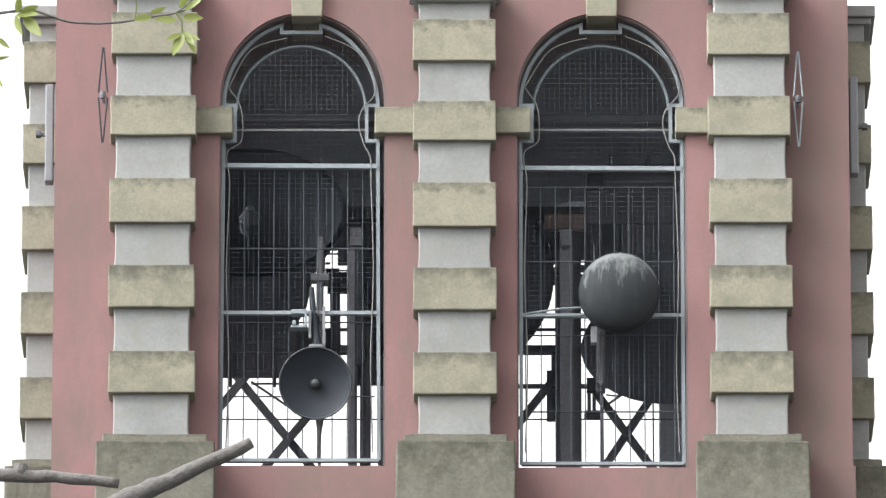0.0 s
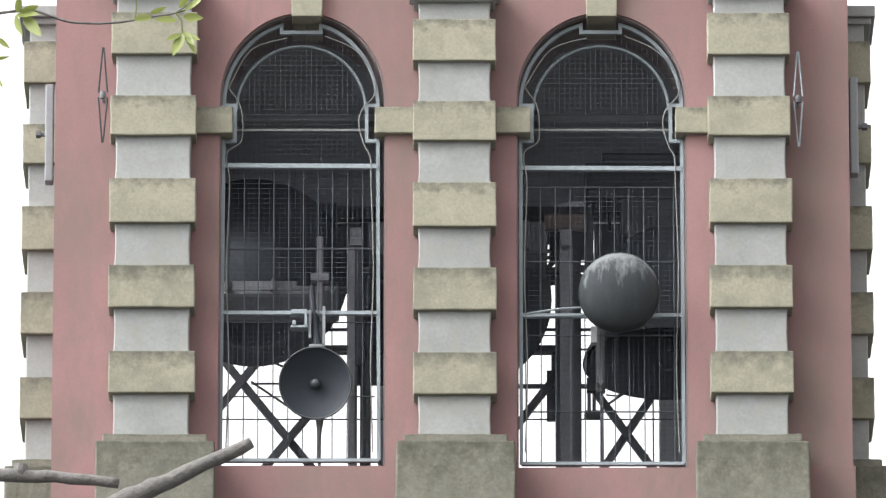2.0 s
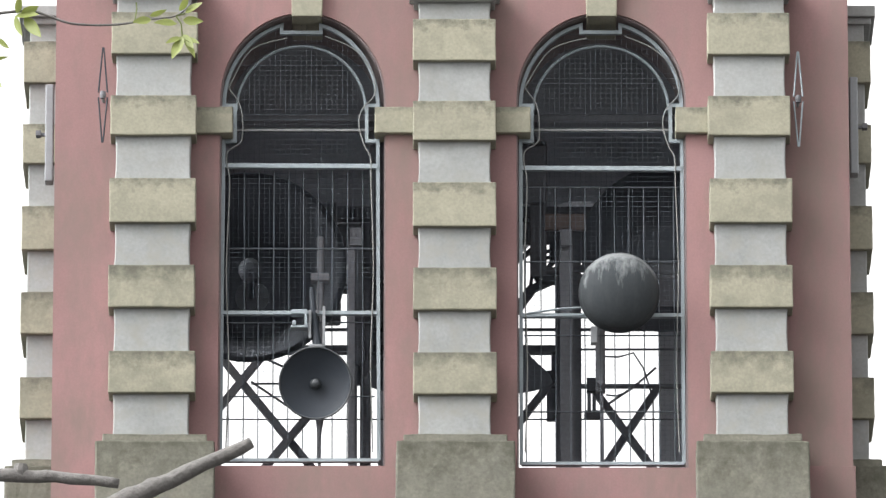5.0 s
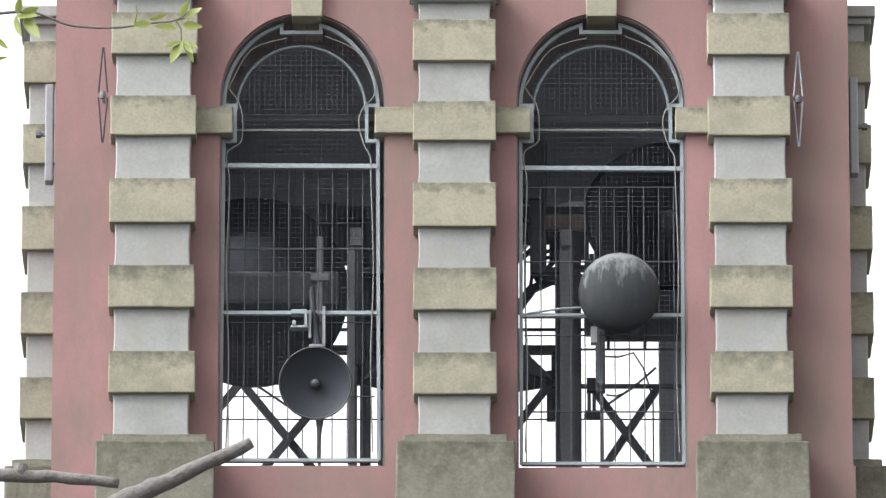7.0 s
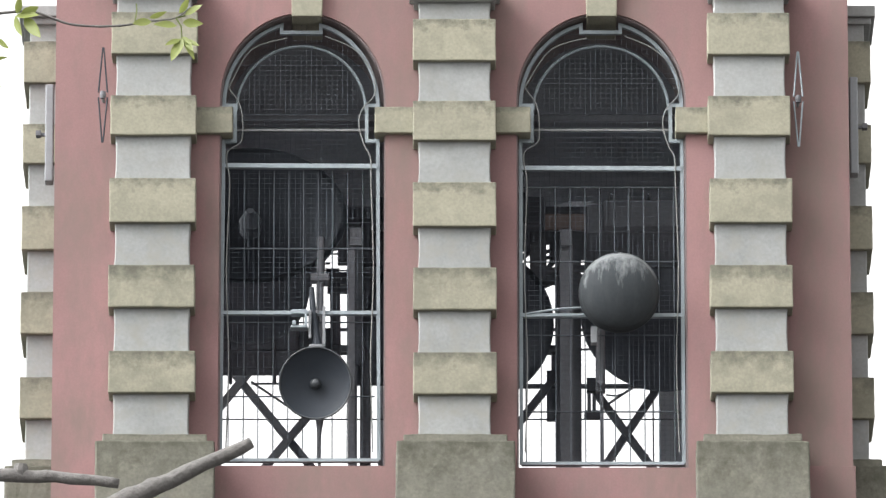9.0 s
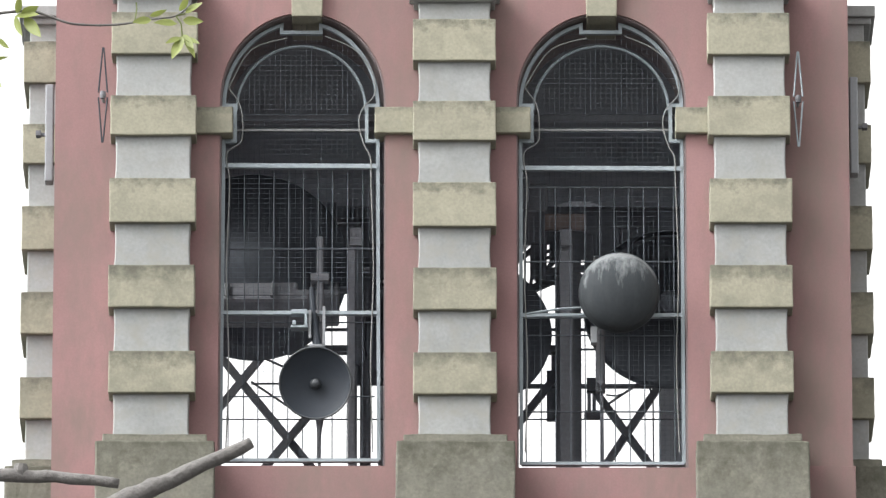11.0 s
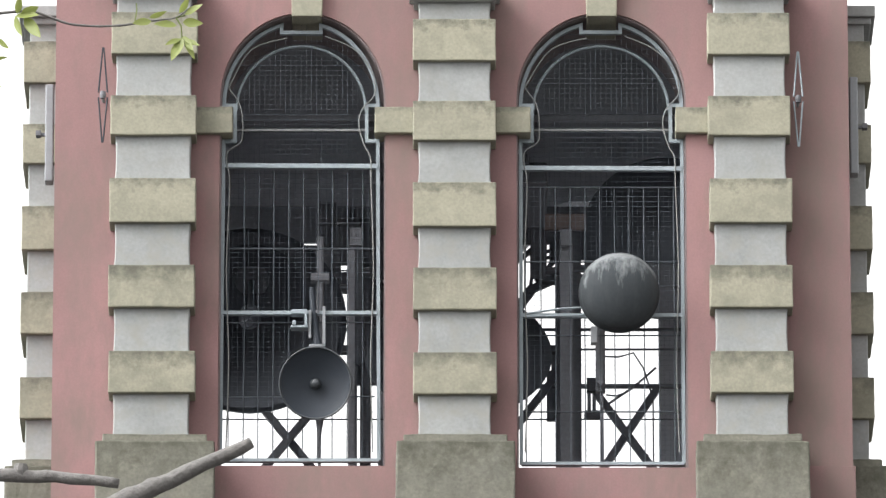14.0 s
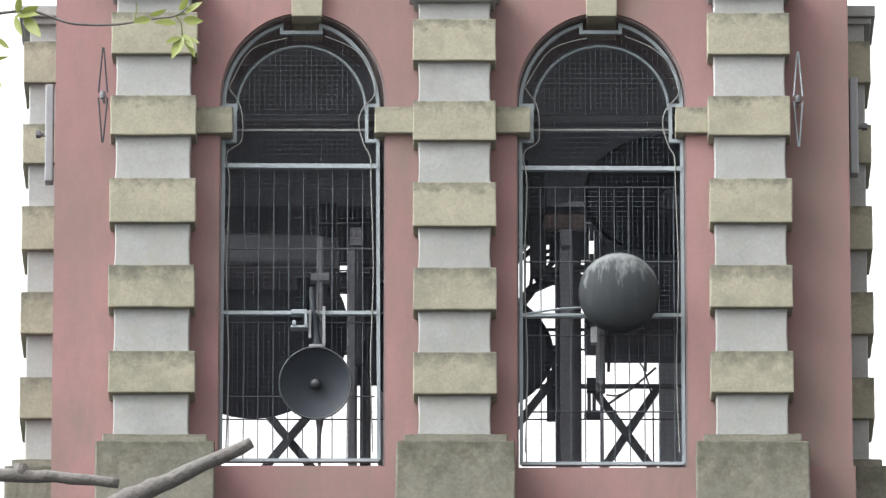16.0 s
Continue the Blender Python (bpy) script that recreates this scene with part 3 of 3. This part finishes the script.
for xa, xb, za, zb in ((-1.007, -0.941, 26.668, 27.165), (-0.940, -0.904, 26.990, 27.165), (-0.940, -0.904, 26.937, 26.961), (-0.939, -0.903, 26.843, 26.857), (-0.904, -0.827, 26.980, 27.165), (-0.827, -0.651, 26.857, 27.165), (-0.939, -0.650, 26.672, 26.777), (-0.939, -0.826, 26.777, 26.805)):
    bm = bmesh.new()
    box(bm, xa, xb, -0.135, -0.105, za, zb, 0.003)
    part("plate", bm, IRON, frame_thing)
for p, q, w in (((0.578, 26.483), (0.714, 26.677), 0.076), ((0.714, 26.677), (0.859, 26.743), 0.063), ((0.696, 26.625), (0.738, 27.061), 0.027), ((0.697, 26.952), (0.869, 26.999), 0.018), ((0.724, 26.895), (0.869, 26.937), 0.018), ((0.732, 26.757), (0.859, 26.833), 0.054), ((0.538, 26.861), (0.733, 27.013), 0.036), ((0.805, 26.795), (0.900, 26.928), 0.036)):
    member("strut", p, q, w, 0.05)
for x in (-2.315, -0.67, 0.95, 2.46):
    bm = bmesh.new()
    z = 26.10 if x < 1.5 else 26.22
    bar(bm, (x, -3.2, z), (x, 0.0, z), 0.09, 0.14, (0, 0, 1))
    part("bearing_beam", bm, OAK, frame_thing)
    bm = bmesh.new()
    lx, lw = (-0.703, 0.050) if x == -0.67 else (x, 0.10)
    bar(bm, (lx, -3.1, 23.6), (lx, -3.1, 26.05), lw, 0.12)
    part("leg", bm, OAK, frame_thing)

for line in (((1.27, 26.10), (1.40, 26.095), (1.52, 26.13), (1.60, 26.00), (1.66, 25.80)), ((1.30, 25.78), (1.38, 25.77), (1.46, 25.80), (1.53, 25.85))):
    bm = bmesh.new()
    tube(bm, [(x, -0.03, z) for x, z in line], 0.007, 6)
    part("cable", bm, IRON, frame_thing)

bm = bmesh.new()
box(bm, 0.785, 1.10, -3.20, -3.16, 26.155, 26.285, 0.004)
part("board", bm, PLANK, frame_thing, "bare reddish-brown plank")

# bars of the far grille
far_grille = thing("window_grille", "dark steel bars across the far arched opening", "grille", "grilles of the arched openings", at=(-1.14, 5.3, 0))
for z in (27.39, 27.328, 27.188):
    bm = bmesh.new()
    tube(bm, [(-0.66, 0, z), (0.66, 0, z)], 0.007, 6)
    part("rail", bm, IRON, far_grille)


# ---- bells ----
LONG_WAIST = ((1.0, 0.0), (0.98, 0.045), (0.91, 0.13), (0.83, 0.24), (0.745, 0.36), (0.675, 0.50), (0.62, 0.68), (0.585, 0.82), (0.52, 0.92), (0.37, 0.985), (0.0, 1.0))
FLARED = ((1.0, 0.0), (0.975, 0.04), (0.88, 0.095), (0.78, 0.16), (0.70, 0.235), (0.645, 0.34), (0.61, 0.48), (0.58, 0.66), (0.555, 0.80), (0.49, 0.91), (0.35, 0.98), (0.0, 1.0))


def bell(label, R, L, crown, yoke_top, yoke_half, at, strap=0.065, shape=LONG_WAIST):
    """A bell hung below its pivot at the origin, with a heavy timber counterweight yoke above it."""
    top = thing("church_bell", label, "bell", "swinging bells in the belfry", at=at)
    H = crown + L
    prof = [(R * r, -L + H * h) for r, h in shape]
    inner = [(max(0.0, R * r - 0.055), -L + H * h - (0.05 if h > 0.8 else 0)) for r, h in reversed(shape)]
    bm = bmesh.new()
    turned(bm, prof + inner[1:-1] + [(R * 0.94, -L)], 56)
    part("bell_body", bm, BRONZE, top, smooth=True)
    bm = bmesh.new()
    tube(bm, [(0, 0, crown - 0.1), (0, 0, -L * 0.72), (0, 0, -L * 0.78), (0, 0, -L * 0.92), (0, 0, -L - 0.05)], [0.025, 0.03, 0.085, 0.09, 0.03], 12)
    part("clapper", bm, BRONZE, top)
    h = yoke_half
    bm = bmesh.new()
    box(bm, -0.37, 0.37, -0.12, 0.12, crown - 0.04, 0.56, 0.02)
    part("yoke", bm, OAK, top, "heavy dark timber counterweight yoke")
    bm = bmesh.new()
    box(bm, -h, h, -0.13, 0.13, 0.55, yoke_top - 0.10, 0.025)
    part("yoke_beam", bm, OAK, top)
    bm = bmesh.new()
    box(bm, -h * 0.8, h * 0.8, -0.12, 0.12, yoke_top - 0.11, yoke_top, 0.03)
    part("yoke_cap", bm, OAK, top)
    for s in (-1, 1):
        bm = bmesh.new()
        bar(bm, (s * (h - strap / 2), 0, -0.03), (s * (h - strap / 2), 0, 0.60), strap, 0.12)
        part("cheek_strap", bm, IRON, top)
        bm = bmesh.new()
        tube(bm, [(s * (h - 0.1), 0, 0), (s * (R + 0.10), 0, 0)], 0.032, 12)
        part("gudgeon", bm, IRON, top)
        for x in (0.25, 0.7):
            bm = bmesh.new()
            tube(bm, [(s * h * x, 0.145, 0.40), (s * h * x, 0.145, yoke_top + 0.05)], 0.014, 6)
            part("tie_bolt", bm, IRON, top)
    return top


bell_left = bell("large dark bronze bell swinging high on a timber yoke", 0.757, 0.824, 0.30, 0.85, 0.697, (-1.506, 2.8, 26.244), 0.080)
bell_middle = bell("dark bronze bell swinging behind the middle pilaster", 0.745, 0.88, 0.27, 1.12, 0.695, (0.120, 2.8, 26.400), 0.130, FLARED)
bell_right = bell("dark bronze bell swinging behind the round radome", 0.672, 0.827, 0.27, 0.97, 0.645, (1.765, 2.8, 26.420))

# ---- tree before the tower ----
TX, TY = -3.3, EYE[1] + 26.7
tree = thing("tree", "bare-limbed tree with pruned branches and a few young leaves", "tree", at=(TX, TY, 0))


def limb(name, points, r0, r1, parent, sides=10):
    pts = along(points, 5)
    n = len(pts) - 1
    bm = bmesh.new()
    rad = [(r0 + (r1 - r0) * i / n) * (1 + 0.06 * math.sin(i * 2.3 + r0 * 90)) for i in range(n + 1)]
    tube(bm, [p + Vector((0, 0, 0.10 * rad[i] * math.sin(i * 1.7))) for i, p in enumerate(pts)], rad, sides)
    return part(name, bm, BARK, parent, smooth=True)


limb("trunk", [(0, 0, -0.1), (0.05, 0, 3), (-0.05, 0.05, 6.5), (0.05, 0, 9.5), (0.0, 0, 12.5)], 0.24, 0.08, tree, 14)
for pts, r0, r1 in (
        ([(0, 0, 9.05), (0.9, 0, 9.40), (1.75, 0, 9.46), (2.13, 0, 9.436), (2.28, 0, 9.431), (2.444, 0, 9.414)], 0.027, 0.0135),
        ([(0, 0, 7.9), (0.9, 0, 8.55), (1.75, 0, 9.05), (2.281, 0, 9.275), (2.474, 0, 9.373), (2.578, 0, 9.422), (2.794, 0, 9.525)], 0.055, 0.0165),
        ([(0.03, 0, 10.2), (0.8, 0, 10.62), (1.6, 0, 10.76), (2.10, 0, 10.722)], 0.030, 0.006)):
    limb("branch", pts, r0, r1, tree)
bm = bmesh.new()
turned(bm, [(0, 0.0), (0.018, 0.004), (0.021, 0.02), (0.017, 0.04), (0, 0.045)], 10, Matrix.Translation((2.185, 0, 9.425)))
part("knot", bm, BARK, tree)

# leafy twig that nods in the breeze; its origin is its foot on the branch
TWIG = (2.10, 0, 10.722)
twig = limb("twig", [(0, 0, 0), (0.10, 0, 0.010), (0.20, 0, -0.022), (0.30, 0, -0.026), (0.38, 0, -0.016), (0.43, 0, -0.006), (0.485, 0, 0.004), (0.525, 0, 0.036)], 0.0042, 0.002, tree, 7)
twig.location = TWIG


def leaf(at, aim, length, width, roll):
    """A pointed leaf, folded along its midrib, drooping to the tip."""
    aim = Vector(aim).normalized()
    across = aim.cross(Vector((0, -1, 0)))
    across = (across.normalized() if across.length > 1e-3 else Vector((1, 0, 0)))
    across = Matrix.Rotation(roll, 3, aim) @ across
    out = across.cross(aim)
    bm = bmesh.new()
    mid, lef, rig = [], [], []
    for i in range(8):
        t = i / 7
        c = aim * length * t + out * (0.10 * length * t * t)
        w = width * (math.sin(math.pi * t ** 0.8) ** 0.9 if 0 < t < 1 else 0)
        mid.append(bm.verts.new(c))
        lef.append(bm.verts.new(c + across * w * 0.5 + out * w * 0.18) if w else mid[-1])
        rig.append(bm.verts.new(c - across * w * 0.5 + out * w * 0.18) if w else mid[-1])
    for i in range(7):
        for e in (lef, rig):
            q = list(dict.fromkeys((mid[i], mid[i + 1], e[i + 1], e[i])))
            if len(q) > 2:
                bm.faces.new(q)
    ob = part("leaf", bm, LEAF, twig, smooth=True)
    ob.location = at
    return ob


for x, z, dx, dz, ln, wd, roll in (
        (0.489, -0.020, -1.000, -0.140, 0.066, 0.030, 0.500), (0.504, -0.010, 1.000, -0.120, 0.060, 0.026, 0.400), (0.509, 0.010, 0.900, 0.420, 0.056, 0.026, -0.500), (0.494, 0.015, 0.450, 0.900, 0.050, 0.024, 0.800),
        (0.504, -0.060, -0.320, -0.950, 0.078, 0.032, 0.300), (0.509, -0.060, 0.380, -0.950, 0.075, 0.026, -0.700), (0.499, -0.055, 0.050, -1.000, 0.048, 0.024, 0.200), (0.414, 0.000, 0.900, 0.350, 0.052, 0.018, 0.900),
        (0.080, -0.010, 0.620, -0.780, 0.085, 0.034, 0.300), (0.055, -0.006, 1.000, -0.100, 0.070, 0.034, -0.600), (0.055, -0.006, 0.400, -0.900, 0.070, 0.028, 0.900), (0.070, -0.002, 0.800, 0.350, 0.055, 0.028, 0.500), (0.060, 0.000, 0.100, 1.000, 0.050, 0.022, 0.400),
        (-0.020, 0.000, -0.500, -0.850, 0.060, 0.024, 0.500), (0.010, -0.070, 0.700, -0.600, 0.050, 0.018, 0.800), (-0.010, -0.130, 0.950, 0.150, 0.055, 0.016, 1.100), (0.000, -0.170, 0.550, -0.800, 0.055, 0.016, 0.700),
        (0.500, -0.058, -0.85, -0.55, 0.050, 0.020, 0.4), (0.508, -0.060, 0.85, -0.45, 0.052, 0.020, -0.4), (0.505, -0.050, 0.55, -0.80, 0.060, 0.022, 0.2), (0.420, -0.010, -0.95, -0.30, 0.055, 0.026, 0.2)):
    leaf((x, -0.004, z), (dx, -0.25, dz), ln, wd * 0.95, roll)
for pts in ([(0.485, 0, 0.004), (0.500, -0.002, -0.02), (0.504, -0.004, -0.062)], [(0.375, 0, -0.016), (0.38, -0.002, 0.02), (0.378, 0, 0.04)], [(-0.005, 0, 0.0), (-0.02, 0, -0.07), (0.0, 0, -0.17)], [(0.485, 0, 0.004), (0.51, 0, 0.01)]):
    bm = bmesh.new()
    tube(bm, pts, 0.0022, 6)
    part("stalk", bm, LEAF, twig)


# ---- what moves ----
def ellip(k):
    a, b = 1.0, math.sqrt(1 - k * k)
    for _ in range(8):
        a, b = (a + b) / 2, math.sqrt(a * b)
    return math.pi / (2 * a)


def half_swing(u, reach):
    """Angle in degrees of a free pendulum, u from 0 to 1 between two passes through the plumb line."""
    k = math.sin(radians(reach) / 2)
    K = ellip(k)
    q = math.exp(-math.pi * ellip(math.sqrt(1 - k * k)) / K)
    s = sum(q ** (m + 0.5) / (1 - q ** (2 * m + 1)) * math.sin((2 * m + 1) * math.pi * u) for m in range(6)) * 2 * math.pi / (K * k)
    return math.degrees(2 * math.asin(max(-1.0, min(1.0, k * s))))


def bell_angle(t, passes, first, reach):
    """Swing at t seconds of a bell that hangs plumb at the times passes; first: the side to which it goes at the first of them."""
    i = max(k for k, p in enumerate(passes[:-1]) if p <= t)
    return first * (-1) ** i * half_swing((t - passes[i]) / (passes[i + 1] - passes[i]), reach)


def motions():
    times = [i / 10 for i in range(161)]
    for ob, passes, first, reach in (
            (bell_left, (-1.12, 1.088, 3.29, 5.512, 7.721, 9.956, 12.207, 14.285, 16.505), -1, 120.2),
            (bell_middle, (-1.77, 0.44, 2.65, 4.85, 7.05, 9.26, 11.46, 13.65, 15.85, 18.08), -1, 112.0),
            (bell_right, (-0.30, 1.96, 4.151, 6.375, 8.56, 10.745, 12.963, 15.190, 17.40), 1, 124.8)):
        x, y, z = ob.location
        walk(ob, [(t, pose(x, y, z, bell_angle(t, passes, first, reach))) for t in times])
    nods = ((0, 0.0), (1, -0.2), (2, 0.0), (3, 0.35), (4, 0.45), (5.5, 1.6), (6.5, 2.7), (7, 2.5), (7.5, 1.5), (8, 1.0), (8.5, 0.95), (9, 1.7), (10.2, 1.4), (11.5, 0.95), (12, 1.15), (12.5, 0.65), (13, 1.15), (13.5, 1.6), (14.5, 1.6), (15, 1.55), (15.5, 0.95), (16, 0.95))
    walk(twig, [(t, pose(*TWIG, 0, a, 0)) for t, a in nods])


motions()
